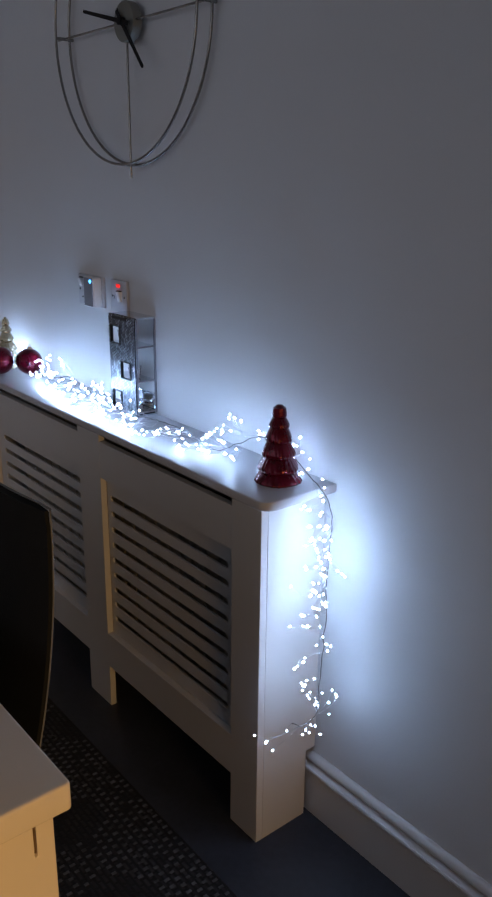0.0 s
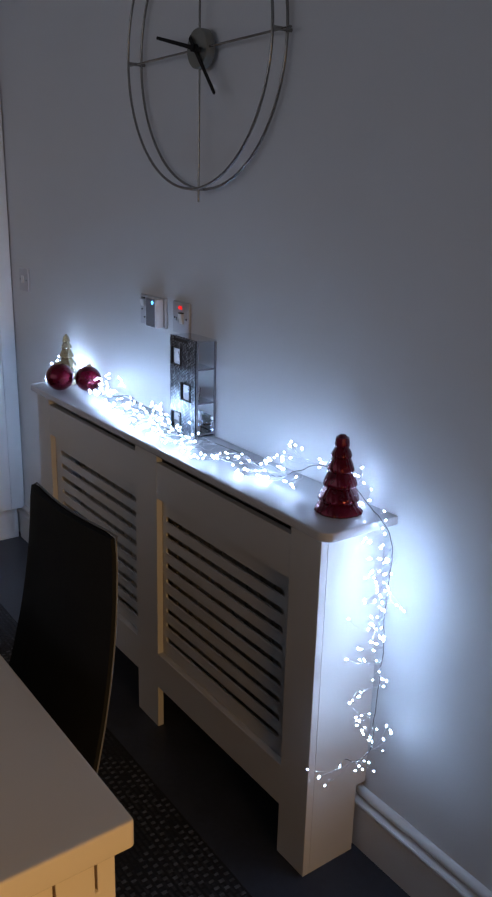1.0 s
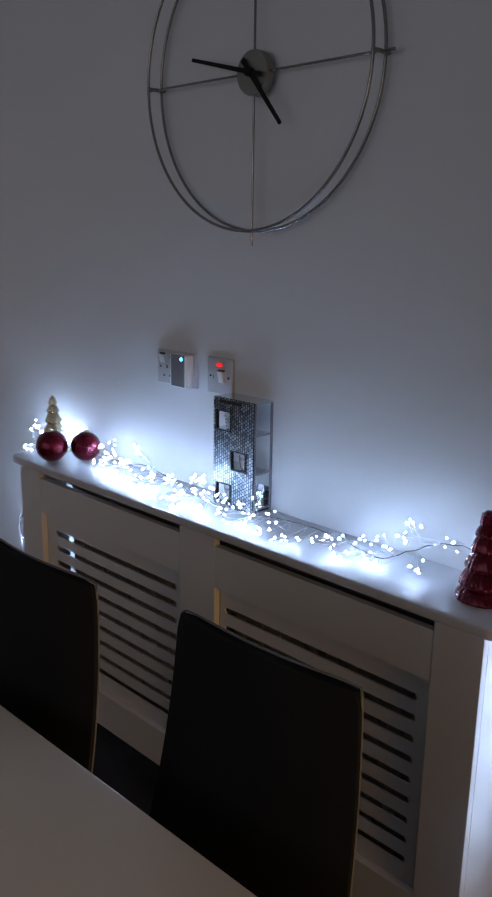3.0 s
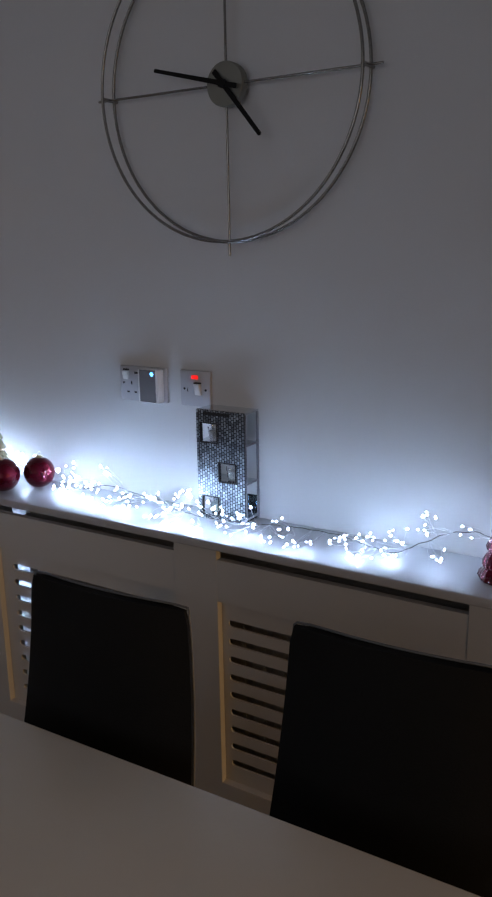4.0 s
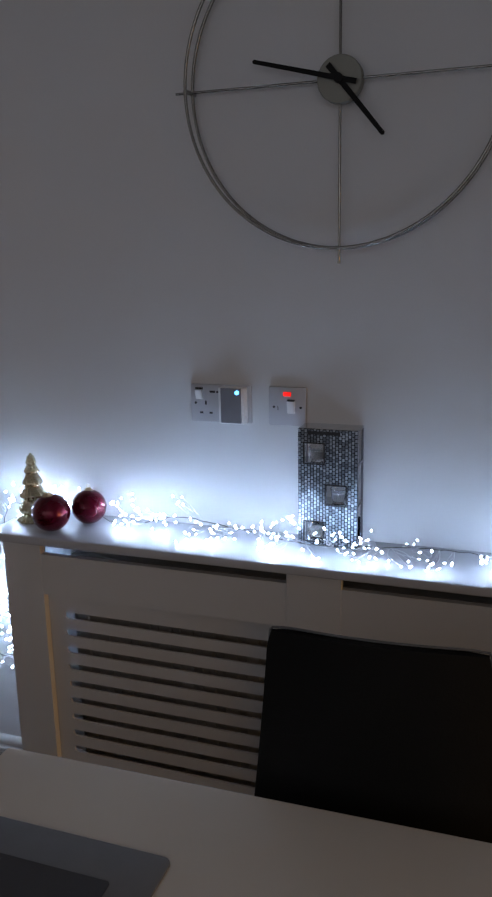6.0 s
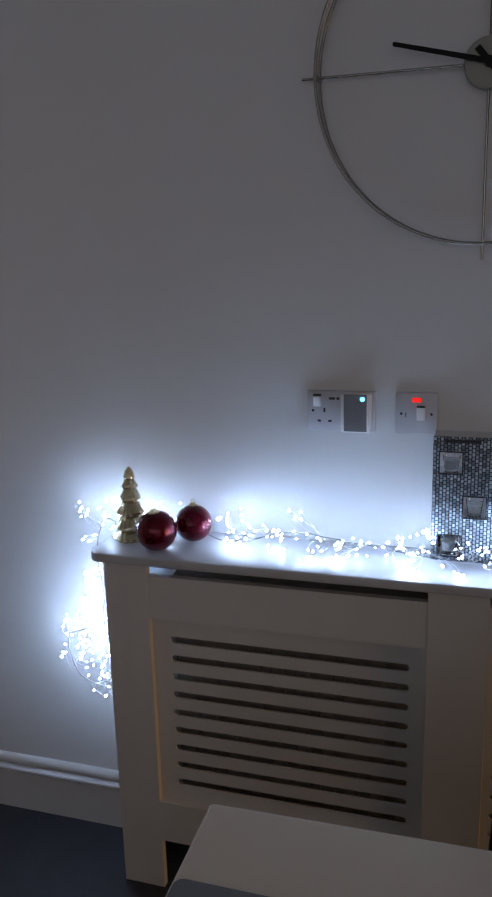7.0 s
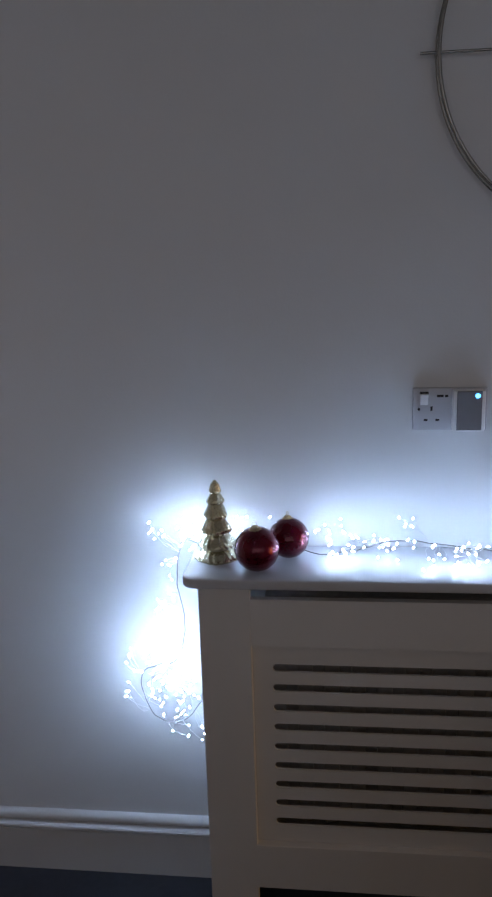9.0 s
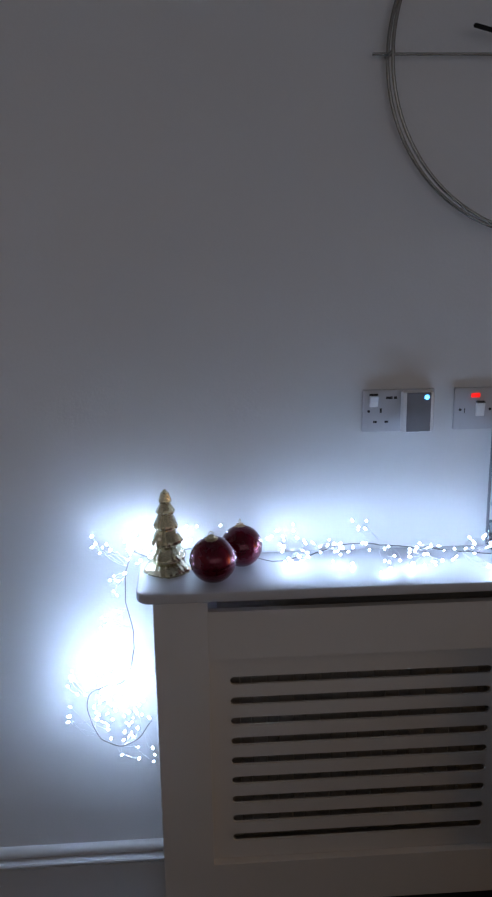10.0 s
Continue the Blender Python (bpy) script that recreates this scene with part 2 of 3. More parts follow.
def thing(name, place, label, category, group="", kind=""):
    ob = new(name)
    ob.location = place
    return tagged(ob, label, category, group, kind)


def structure(name, bm, mat, label, category, bevel=0.0):
    return tagged(part(name, bm, mat, bevel=bevel), label, category, kind="structure")


# ---- the room ----
X0, X1, Y0, H = -1.72, 4.2, -3.2, 2.45
structure("floor", bm_box(X0 - 0.2, X1 + 1.6, Y0 - 0.3, 0.15, -0.12, 0), FLOOR, "dark blue-black vinyl floor, faintly streaked", "floor")
structure("wall_north", bm_box(X0 - 0.15, X1 + 1.6, 0, 0.15, 0, H), WALL, "pale grey painted plaster wall behind the radiator cover", "wall")
structure("wall_west", bm_box(X0 - 0.15, X0, Y0, 0, 0, H), WALL, "plain pale painted wall behind the kitchen unit", "wall")
# south wall stays unseen; its opening is made up for the fill lamp
structure("wall_south", bm_plate(X0 - 0.15, X1 + 1.6, 0, H, Y0 - 0.15, Y0, [(-1.55, 2.75, 1.10, 2.32)]), WALL, "plain painted wall, unseen, with an added opening for the fill lamp", "wall")
east = structure("wall_east", bm_plate(Y0, -0.004, 0, H, 0, 0.12, [(-1.25, -0.45, 0.004, 2.0)]), WALL, "plain painted wall with a doorway to a lit hall", "wall")
east.matrix_world = pose(X1 + 0.12, 0, 0, 0, 0, 90)
structure("ceiling", bm_box(X0 - 0.15, X1 + 1.6, Y0 - 0.15, 0.15, H, H + 0.12), CEIL, "plain white ceiling", "ceiling")


def skirting_profile(x0, x1):
    """Moulded skirting board against the north wall: a flat board under a torus bead and a stepped cap."""
    k = 0.88
    pts = [(0, 0), (-0.0155, 0), (-0.0155, 0.126), (-0.0100, 0.130), (-0.0100, 0.137), (-0.0240, 0.140), (-0.0255, 0.144), (-0.0230, 0.148), (-0.0050, 0.150), (-0.0040, 0.159), (-0.0140, 0.162), (-0.0150, 0.168), (-0.0120, 0.176), (-0.006, 0.181), (0, 0.182)]
    pts = [(y, z * k) for y, z in pts]
    own = bmesh.new()
    a = [own.verts.new((x0, y, z)) for y, z in pts]
    b = [own.verts.new((x1, y, z)) for y, z in pts]
    n = len(pts)
    for i in range(n):
        j = (i + 1) % n
        own.faces.new((a[i], a[j], b[j], b[i]))
    own.faces.new(a[::-1])
    own.faces.new(b)
    bmesh.ops.recalc_face_normals(own, faces=own.faces)
    return own


structure("baseboard", skirting_profile(-1.13, 4.19), SATIN, "white moulded skirting board along the wall", "skirting board")

# ---- radiator and its cover ----
F, TOP = -0.178, 0.843
CL, CR = -0.422, 1.041
BAYS = ((-0.320, 0.274), (0.390, 0.946))

radiator = thing("radiator", (0.3, -0.07, 0.2), "white steel panel radiator inside the cover", "radiator")
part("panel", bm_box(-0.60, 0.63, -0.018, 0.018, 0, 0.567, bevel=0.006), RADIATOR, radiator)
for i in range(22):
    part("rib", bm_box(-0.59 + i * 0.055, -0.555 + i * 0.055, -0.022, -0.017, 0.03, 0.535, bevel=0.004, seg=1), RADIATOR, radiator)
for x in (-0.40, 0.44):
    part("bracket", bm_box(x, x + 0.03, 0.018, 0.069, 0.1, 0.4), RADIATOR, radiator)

cover = thing("radiator_cover", (0, 0, 0), "white painted radiator cover with two slatted grilles", "radiator cover")
frame_holes = [(a, b, 0.236, 0.818) for a, b in BAYS] + [(a, b, -0.01, 0.131) for a, b in BAYS]
part("front_frame", bm_plate(CL, CR, 0, 0.8225, F, F + 0.018, frame_holes), SATIN, cover, bevel=0.0012)
for a, b in BAYS:
    part("header_panel", bm_box(a + 0.0003, b - 0.0003, F + 0.0008, F + 0.0165, 0.697, 0.796), SATIN, cover)
    slits = [(a + (0.040 if a < 0 else 0.016), b - 0.034, 0.641 - 0.0446 * k - 0.0085, 0.641 - 0.0446 * k + 0.0085) for k in range(9)]
    part("grille", bm_plate(a - 0.02, b + 0.02, 0.22, 0.715, F + 0.0185, F + 0.0235, slits, 0.0078), SATIN, cover)
side = part("side_panel", bm_plate(F + 0.018, -0.002, 0, 0.8225, -0.018, 0, [(-0.03, 0, -0.01, 0.178)]), SATIN, cover, bevel=0.001)
side.matrix_local = pose(CR - 0.018, 0, 0, 0, 0, 90)
side = part("side_panel", bm_plate(F + 0.018, -0.034, 0, 0.8225, -0.018, 0, []), SATIN, cover, bevel=0.001)
side.matrix_local = pose(CL, 0, 0, 0, 0, 90)
part("top_board", bm_slab(rounded(-0.452, 1.072, -0.194, -0.002, 0.028, (1, 1, 0, 0)), 0.823, TOP, bevel=0.0035), TOPWHITE, cover, "smooth white top board with rounded corners")


# ---- wall fittings ----
def outlet_plate(name, x, z, w, label, category):
    ob = thing(name, (x, 0, z), label, category)
    part("plate", bm_box(0, w, -0.009, 0, 0, 0.086, bevel=0.003), PLATE, ob)
    return ob


def screw(ob, x, z):
    part("screw", bm_rod((x, -0.0102, z), (x, -0.0085, z), 0.0028, 10), DARK, ob)


def rocker_box(x0, x1, z0, z1):
    """A switch rocker tipped on, its lower half pressed in."""
    own = bm_box(x0, x1, -0.0135, -0.006, z0, z1, bevel=0.0015)
    for v in own.verts:
        if v.co.y < -0.009:
            v.co.y -= 0.006 * (v.co.z - z0) / (z1 - z0)
    return own


SZ = 1.094
sock = outlet_plate("double_socket", 0.0, SZ, 0.146, "white double wall socket with one plug-in unit", "socket")
for x in (0.022, 0.124):
    part("rocker", rocker_box(x - 0.008, x + 0.008, 0.052, 0.074), PLASTIC, sock)
    # dark strip standing for the shadow on top of the rocker
    part("rocker_shade", bm_box(x - 0.0085, x + 0.0085, -0.0125, -0.008, 0.0745, 0.0785), DARK, sock)
for x, z, w, h in ((0.037, 0.044, 0.004, 0.009), (0.026, 0.021, 0.0075, 0.0042), (0.049, 0.021, 0.0075, 0.0042)):
    part("pin_hole", bm_box(x - w / 2, x + w / 2, -0.0096, -0.006, z - h / 2, z + h / 2), DARK, sock)
part("usb_slot", bm_box(0.047, 0.060, -0.0096, -0.006, 0.067, 0.072), DARK, sock)
part("usb_slot", bm_box(0.063, 0.069, -0.0096, -0.006, 0.067, 0.072), DARK, sock)
screw(sock, 0.0125, 0.043)
plug = thing("plug_in_unit", (0.076, -0.009, SZ + 0.001), "white plug-in unit with grey face and blue light in the socket", "plug-in adapter")
part("body", bm_box(0, 0.062, -0.025, 0, 0.001, 0.083, bevel=0.004), PLASTIC, plug)
part("face", bm_box(0.007, 0.055, -0.0270, -0.024, 0.004, 0.082, bevel=0.001, seg=1), GREYPL, plug, "grey face panel")
part("indicator", bm_rod((0.046, -0.0285, 0.073), (0.046, -0.0265, 0.073), 0.0045, 16), BLUELED, plug, "lit blue indicator")

spur = outlet_plate("switched_spur", 0.186, SZ, 0.086, "white fused switch with a lit red neon", "wall switch")
part("rocker", rocker_box(0.044, 0.061, 0.028, 0.056), PLASTIC, spur)
# shadow over the spur's rocker, built as a dark strip
part("rocker_shade", bm_box(0.0445, 0.0605, -0.0175, -0.008, 0.0558, 0.0590), DARK, spur)
part("neon", bm_box(0.034, 0.052, -0.0115, -0.008, 0.066, 0.075, bevel=0.0015), NEON, spur, "lit red neon window")
part("fuse_slot", bm_box(0.021, 0.0225, -0.0096, -0.008, 0.034, 0.044), DARK, spur)
screw(spur, 0.0125, 0.0415)
screw(spur, 0.0735, 0.0415)

sw = outlet_plate("light_switch", -0.986, SZ, 0.09, "white wall switch beside the kitchen unit", "wall switch")
part("rocker", bm_box(0.034, 0.054, -0.014, -0.008, 0.03, 0.058, bevel=0.002), PLASTIC, sw)
screw(sw, 0.0125, 0.043)
screw(sw, 0.0765, 0.043)

# ---- clock ----
clock = thing("wall_clock", (0.3465, 0, 1.7875), "large round open wire clock in brushed steel", "clock")
R = 0.3157
for y, name in ((-0.0125, "back_ring"), (-0.0515, "front_ring")):
    ring = part(name, bm_torus(R, 0.0034), STEEL, clock)
    ring.location = (0, y, 0)
for dx, dz in ((1, 0), (-1, 0), (0, 1), (0, -1)):
    part("spoke", bm_rod((dx * 0.04, -0.028, dz * 0.04), (dx * (R + 0.031), -0.028, dz * (R + 0.031)), 0.0027, 10), STEEL, clock)
    part("ring_link", bm_rod((dx * R, -0.053, dz * R), (dx * R, -0.002, dz * R), 0.0042, 10), STEEL, clock)
hub = bm_turned([(0, 0.012), (0.042, 0.012), (0.0445, 0.014), (0.0445, 0.034), (0.0430, 0.036), (0.0, 0.036)], 56)
bmesh.ops.rotate(hub, verts=hub.verts, cent=(0, 0, 0), matrix=Matrix.Rotation(radians(90), 3, "X"))
part("hub", hub, HUBM, clock, "dull steel hub")


def clock_hand(name, tip_x, tip_z, tail, w, y):
    d = Vector((tip_x, 0, tip_z))
    u = d.normalized()
    s = Vector((-u.z, 0, u.x))
    own = bmesh.new()
    pts = [-u * tail - s * w, d - s * w * 0.75, d + u * w * 0.5, d + s * w * 0.75, -u * tail + s * w]
    f = own.faces.new([own.verts.new(p + Vector((0, y, 0))) for p in pts])
    up = bmesh.ops.extrude_face_region(own, geom=[f])["geom"]
    bmesh.ops.translate(own, verts=[g for g in up if isinstance(g, bmesh.types.BMVert)], vec=(0, 0.002, 0))
    bmesh.ops.recalc_face_normals(own, faces=own.faces)
    part(name, own, HANDBLK, clock, "black hand")


clock_hand("minute_hand", -0.170, 0.043, 0.036, 0.0052, -0.047)
clock_hand("hour_hand", 0.087, -0.105, 0.034, 0.0058, -0.043)
part("spindle", bm_rod((0, -0.050, 0), (0, -0.034, 0), 0.009, 20), HANDBLK, clock)


# ---- things on the cover ----
LIPS = (0.31, 0.44, 0.56, 0.71, 0.86, 1.0)
DROPS = (0.155, 0.13, 0.18, 0.19, 0.19, 0.155)


def tree_profile(height, base, neck, knob, tip, swell):
    """Six skirts, each swelling to a lip that overhangs the next."""
    out = [(0, height), (base * 0.14 * tip, height - 0.001), (base * 0.21 * tip, height - 0.006)]
    z = height
    for k, (lip, d) in enumerate(zip(LIPS, DROPS)):
        h, r1 = height * d, base * lip * (1 - (1 - knob) * (1 - k / 5))
        r0 = base * LIPS[k - 1] * neck if k else base * 0.24 * tip
        for u in (0.06 if k else 0.25, 0.3, 0.5, 0.7, 0.8):
            out.append((r0 + (r1 - r0) * (u / 0.8) ** swell, z - h * u))
        out += [(r1 * 1.01, z - h * 0.90), (r1 * 0.985, z - h * 0.985), (r1 * 0.93, z - h * 1.0)]
        z -= h
    out[-1] = (base * 0.95, 0.0)
    return out + [(0, 0.0)]


def tiered_tree(name, place, height, base, neck, knob, tip, swell, rib, flutes, mat, label, spin):
    def flute(a, r, z):
        tier = round(z * 45)
        return 1 + rib * abs(math.cos(flutes * a / 2 + tier)) * (0.55 + 0.45 * math.sin(5 * a + 1.7 * tier)) * min(1, r / (0.4 * base)) + 0.014 * math.sin(3 * a + z * 60)

    ob = part(name, bm_turned(tree_profile(height, base, neck, knob, tip, swell), 144, flute), mat, smooth=55)
    ob.matrix_world = pose(*place, 0, 0, spin)
    return tagged(ob, label, "christmas ornament", "glass ornaments on the cover")


tiered_tree("ornament_tree", (0.984, -0.086, TOP), 0.163, 0.0475, 0.72, 1.0, 1.0, 0.62, 0.06, 22, REDGLASS, "red mercury glass christmas tree ornament on the cover", 10)
tiered_tree("ornament_tree", (-0.396, -0.076, TOP), 0.166, 0.043, 0.62, 0.90, 0.55, 1.0, 0.11, 18, GOLD, "gold mercury glass christmas tree ornament on the cover", 35)


def bauble(place, r, tilt, label):
    ob = thing("bauble", place, label, "christmas bauble", "baubles on the cover")
    prof = [(0, -r)]
    for i in range(1, 40):
        a = math.pi * i / 40 - math.pi / 2
        z = r * math.sin(a)
        k = r * math.cos(a) * (1 + 0.025 * math.exp(-((z - 0.04 * r) / (0.05 * r)) ** 2) - 0.02 * math.exp(-((z + 0.12 * r) / (0.05 * r)) ** 2))
        prof.append((k, z))
    prof.append((0, r))
    shell = part("shell", bm_turned(prof, 64), REDGLASS, ob)
    cap = part("cap", bm_turned([(0.27 * r, r * 0.93), (0.29 * r, r * 0.955), (0.22 * r, r * 1.0), (0.16 * r, r * 1.03), (0.15 * r, r * 1.10), (0, r * 1.12)], 20, lambda a, q, z: 1 + 0.06 * math.cos(10 * a)), CAPGOLD, ob, "old gold cap")
    loop = part("loop", bm_torus(0.11 * r, 0.0007, 24, 6), CAPGOLD, ob, "thin wire loop")
    loop.location = (0, 0, r * 1.2)
    ob.rotation_euler = [radians(v) for v in tilt]
    return ob


bauble((-0.307, -0.141, TOP + 0.0445), 0.0445, (4, -5, 20), "dark red glass bauble with gold cap beside another")
bauble((-0.249, -0.068, TOP + 0.0415), 0.0415, (-5, 6, 70), "red glass bauble with gold cap nearer the wall")

# mirrored tealight holder: a mosaic face on an open-sided box with glass shelves
holder = thing("tealight_holder", (0.269, -0.066, TOP), "mirrored mosaic tealight holder with three square niches", "candle holder")
HW, HH, HD = 0.129, 0.259, 0.064
NICHES = ((0.035, HH - 0.052), (0.083, HH - 0.142), (0.035, HH - 0.226))
Q = 0.0215
holes = [(x - Q, x + Q, z - Q, z + Q) for x, z in NICHES]
part("front_plate", bm_plate(0, HW, 0, HH, 0, 0.004, holes), MOSAIC, holder, "crackled mirror mosaic face", bevel=0.0006)
part("mirror_lining", bm_plate(0.001, HW - 0.001, 0.001, HH - 0.005, 0.0044, 0.006, holes), SILVER, holder, "mirror lining behind the face")
part("top_plate", bm_box(0, HW, 0.0064, HD, HH - 0.004, HH), SILVER, holder)
part("base_plate", bm_box(0, HW, 0.0064, HD, 0, 0.004), SILVER, holder)
for x in (0.0, HW - 0.0045):
    part("post", bm_box(x, x + 0.0045, HD - 0.0045, HD, 0.0044, HH - 0.0044), GREYPL, holder, "dark edge post")
part("edge_strip", bm_box(HW - 0.003, HW, 0.0064, 0.0094, 0.0044, HH - 0.0044), GREYPL, holder, "dark edge strip")
part("back_panel", bm_box(0.0050, HW - 0.0050, HD - 0.003, HD - 0.001, 0.0044, NICHES[2][1] + Q), SILVER, holder, "mirror panel closing the foot")
part("top_strip", bm_box(0.022, 0.092, -0.0012, -0.0001, HH - 0.011, HH - 0.004), DARK, holder)
for x, z in NICHES:
    fr = bm_plate(x - Q - 0.0025, x + Q + 0.0025, z - Q - 0.0025, z + Q + 0.0025, -0.003, -0.0003, [(x - Q, x + Q, z - Q, z + Q)])
    part("niche_frame", fr, DARK, holder, "dark niche edging")
    part("shelf", bm_box(0.0012, HW - 0.0012, 0.0064, HD - 0.005, z - Q - 0.0035, z - Q - 0.0008), SILVER, holder)
    part("shelf_edge", bm_box(HW - 0.0012, HW, 0.0098, HD - 0.005, z - Q - 0.0045, z - Q), GREYPL, holder, "dark shelf edge")
    cup = part("cup", bm_turned([(0, 0), (0.013, 0), (0.0180, 0.031), (0.0165, 0.031), (0.0125, 0.004), (0, 0.004)], 32), GLASS, holder, "clear glass tealight cup")
    cup.location = (x, 0.026, z - Q - 0.0006)
    candle = part("tealight", bm_turned([(0, 0.0), (0.0118, 0.0), (0.0142, 0.018), (0.0125, 0.0185), (0, 0.017)], 24), PLASTIC, cup, "white wax tealight in the cup")
    candle.location = (0, 0, 0.0045)

# ---- table ----
TZ = 0.792
table = thing("dining_table", (0, 0, 0), "white gloss dining table with thick legs", "table")
TX0, TX1, TY0, TY1 = 0.045, 1.457, -1.68, -0.837
part("tabletop", bm_slab(rounded(TX0, TX1, TY0, TY1, 0.006, n=3), TZ - 0.036, TZ, bevel=0.003), TABLE, table)
for x in (TX0 + 0.028, TX1 - 0.028 - 0.024):
    slots = [(TY1 - 0.034 - 0.05 * k - 0.0035, TY1 - 0.034 - 0.05 * k, TZ - 0.104, TZ - 0.048) for k in range(16)]
    end = part("end_panel", bm_plate(TY0 + 0.012, TY1 - 0.012, TZ - 0.20, TZ - 0.0365, -0.024, 0, slots), TABLE, table, "end panel with narrow upright slots", bevel=0.0015)
    end.matrix_local = pose(x, 0, 0, 0, 0, 90)
    # added backing; its dark brown is the shade inside the slots
    part("slot_shade", bm_box(x + 0.006, x + 0.018, TY0 + 0.016, TY1 - 0.016, TZ - 0.115, TZ - 0.04), SLOT_SHADE, table, "added brown backing that darkens the slots as shade")
for y in (TY0 + 0.03, TY1 - 0.054):
    part("side_apron", bm_box(TX0 + 0.055, TX1 - 0.055, y, y + 0.024, TZ - 0.13, TZ - 0.0365, bevel=0.002), TABLE, table)
for x in (TX0 + 0.028, TX1 - 0.028 - 0.085):
    for y in (TY0 + 0.012, TY1 - 0.012 - 0.085):
        part("leg", bm_box(x, x + 0.085, y, y + 0.085, 0, TZ - 0.2005, bevel=0.003), TABLE, table)

table.rotation_euler = (0, 0, radians(0.93))
mat = thing("placemat", (0.064, -0.967, TZ), "grey placemat with a darker centre on the table", "placemat")
part("border", bm_slab(rounded(0, 0.31, -0.23, 0, 0.012), 0.0, 0.003, bevel=0.001), MATGREY, mat)
part("centre", bm_slab(rounded(0.05, 0.26, -0.18, -0.055, 0.006), 0.0032, 0.0042), MATDARK, mat, "dark centre panel")


# ---- chairs ----
def dining_chair(x, y, turn):
    """High-backed chair; its back faces +y."""
    ob = thing("dining_chair", (x, y, 0), "black faux leather dining chair with high back tucked under the table", "chair", "chairs along the table")

    def back_y(z):
        return 0.019 - 0.11 * (max(0, 0.974 - z) / 0.53) ** 1.9

    def half(z):
        return 0.145 + 0.065 * (0.974 - z)

    own = bmesh.new()
    rows, n, th = [], 22, 0.010
    for i in range(n + 1):
        z = 0.40 + 0.574 * i / n
        lift = 0.0
        row = []
        for y_off, ks in ((th, 9), (-th, 9)):
            for k in range(ks):
                u = -1 + 2 * k / (ks - 1)
                if y_off < 0:
                    u = -u
                w = half(z)
                edge = abs(u) ** 10
                top = max(0, (i - n + 2) / 2) * 0.35
                cx = u * (w - (0.004 if i == n else 0))
                yy = back_y(z) + y_off * (1 - 0.6 * edge) * (1 - top * 0.5) - 0.014 * (1 - u * u)
                row.append(own.verts.new((cx, yy, z - (0.004 * abs(u) ** 8 if i == n else 0))))
        rows.append(row)
    m = len(rows[0])
    for a, b in zip(rows, rows[1:]):
        for k in range(m):
            own.faces.new((a[k], a[(k + 1) % m], b[(k + 1) % m], b[k]))
    own.faces.new(rows[0])
    own.faces.new(rows[-1])
    bmesh.ops.recalc_face_normals(own, faces=own.faces)
    back = part("backrest", own, LEATHER, ob, smooth=60)

    # pale line along the edge, coloured as its highlight
    cu = bpy.data.curves.new("piping", "CURVE")
    cu.dimensions, cu.bevel_depth, cu.bevel_resolution = "3D", 0.0018, 2
    sp = cu.splines.new("POLY")
    pts = [(half(z) - 0.001, back_y(z) + 0.004, z) for z in np.linspace(0.46, 0.968, 24)]
    pts += [(u * (half(0.974) - 0.004), back_y(0.974) + 0.007 - 0.014 * (1 - u * u), 0.975 - 0.004 * abs(u) ** 8) for u in np.linspace(1, -1, 15)]
    pts += [(-half(z) + 0.001, back_y(z) + 0.004, z) for z in np.linspace(0.968, 0.46, 24)]
    sp.points.add(len(pts) - 1)
    for p, c in zip(sp.points, pts):
        p.co = (*c, 1)
    pip = new("piping", cu)
    cu.materials.append(PIPING_SHEEN)
    pip.parent = back
    tagged(pip, label="piping along the seam, pale to give the edge its highlight")
    part("seat", bm_slab(rounded(-0.21, 0.21, -0.50, -0.075, 0.04), 0.40, 0.475, bevel=0.015), LEATHER, ob)
    for lx in (-0.185, 0.185):
        for ly in (-0.47, -0.11):
            part("leg", bm_rod((lx, ly, 0.401), (lx * 1.04, ly * (1.03 if ly < -0.2 else 0.75), 0.0), 0.019, 12, r2=0.014), LEATHER, ob)
    ob.rotation_euler = (0, 0, radians(turn))
    return ob


dining_chair(0.994, -0.693, 2.0)
dining_chair(0.558, -0.738, 1.8)

# ---- rug ----
rug = tagged(part("rug", bm_slab(rounded(-0.56, 2.3, -2.0, -0.305, 0.01), 0.0, 0.008, bevel=0.003), RUG), "dark flat-woven rug with pale stitches under the table", "rug")

stitch = bmesh.new()
rr = random.Random(3)
for i in range(104):
    for j in range(24):
        x, y = -0.54 + i * 0.0215 + 0.0107 * (j % 2), -0.318 - j * 0.020
        if noise.noise((x * 5, y * 5, 0)) < -0.12 or rr.random() < 0.08:
            continue
        w, d, h = rr.uniform(0.0035, 0.005), rr.uniform(0.005, 0.007), rr.uniform(0.0012, 0.0025)
        base = [stitch.verts.new((x + sx * w, y + sy * d, 0.0078)) for sx, sy in ((-1, -1), (1, -1), (1, 1), (-1, 1))]
        tops = [stitch.verts.new((x + sx * w * 0.5, y + sy * d * 0.6, 0.008 + h)) for sx, sy in ((-1, -1), (1, -1), (1, 1), (-1, 1))]
        stitch.faces.new(tops)
        for k in range(4):
            stitch.faces.new((base[k], base[(k + 1) % 4], tops[(k + 1) % 4], tops[k]))
part("stitch", stitch, STITCH, rug, "pale raised stitches")["kind"] = "stuff"

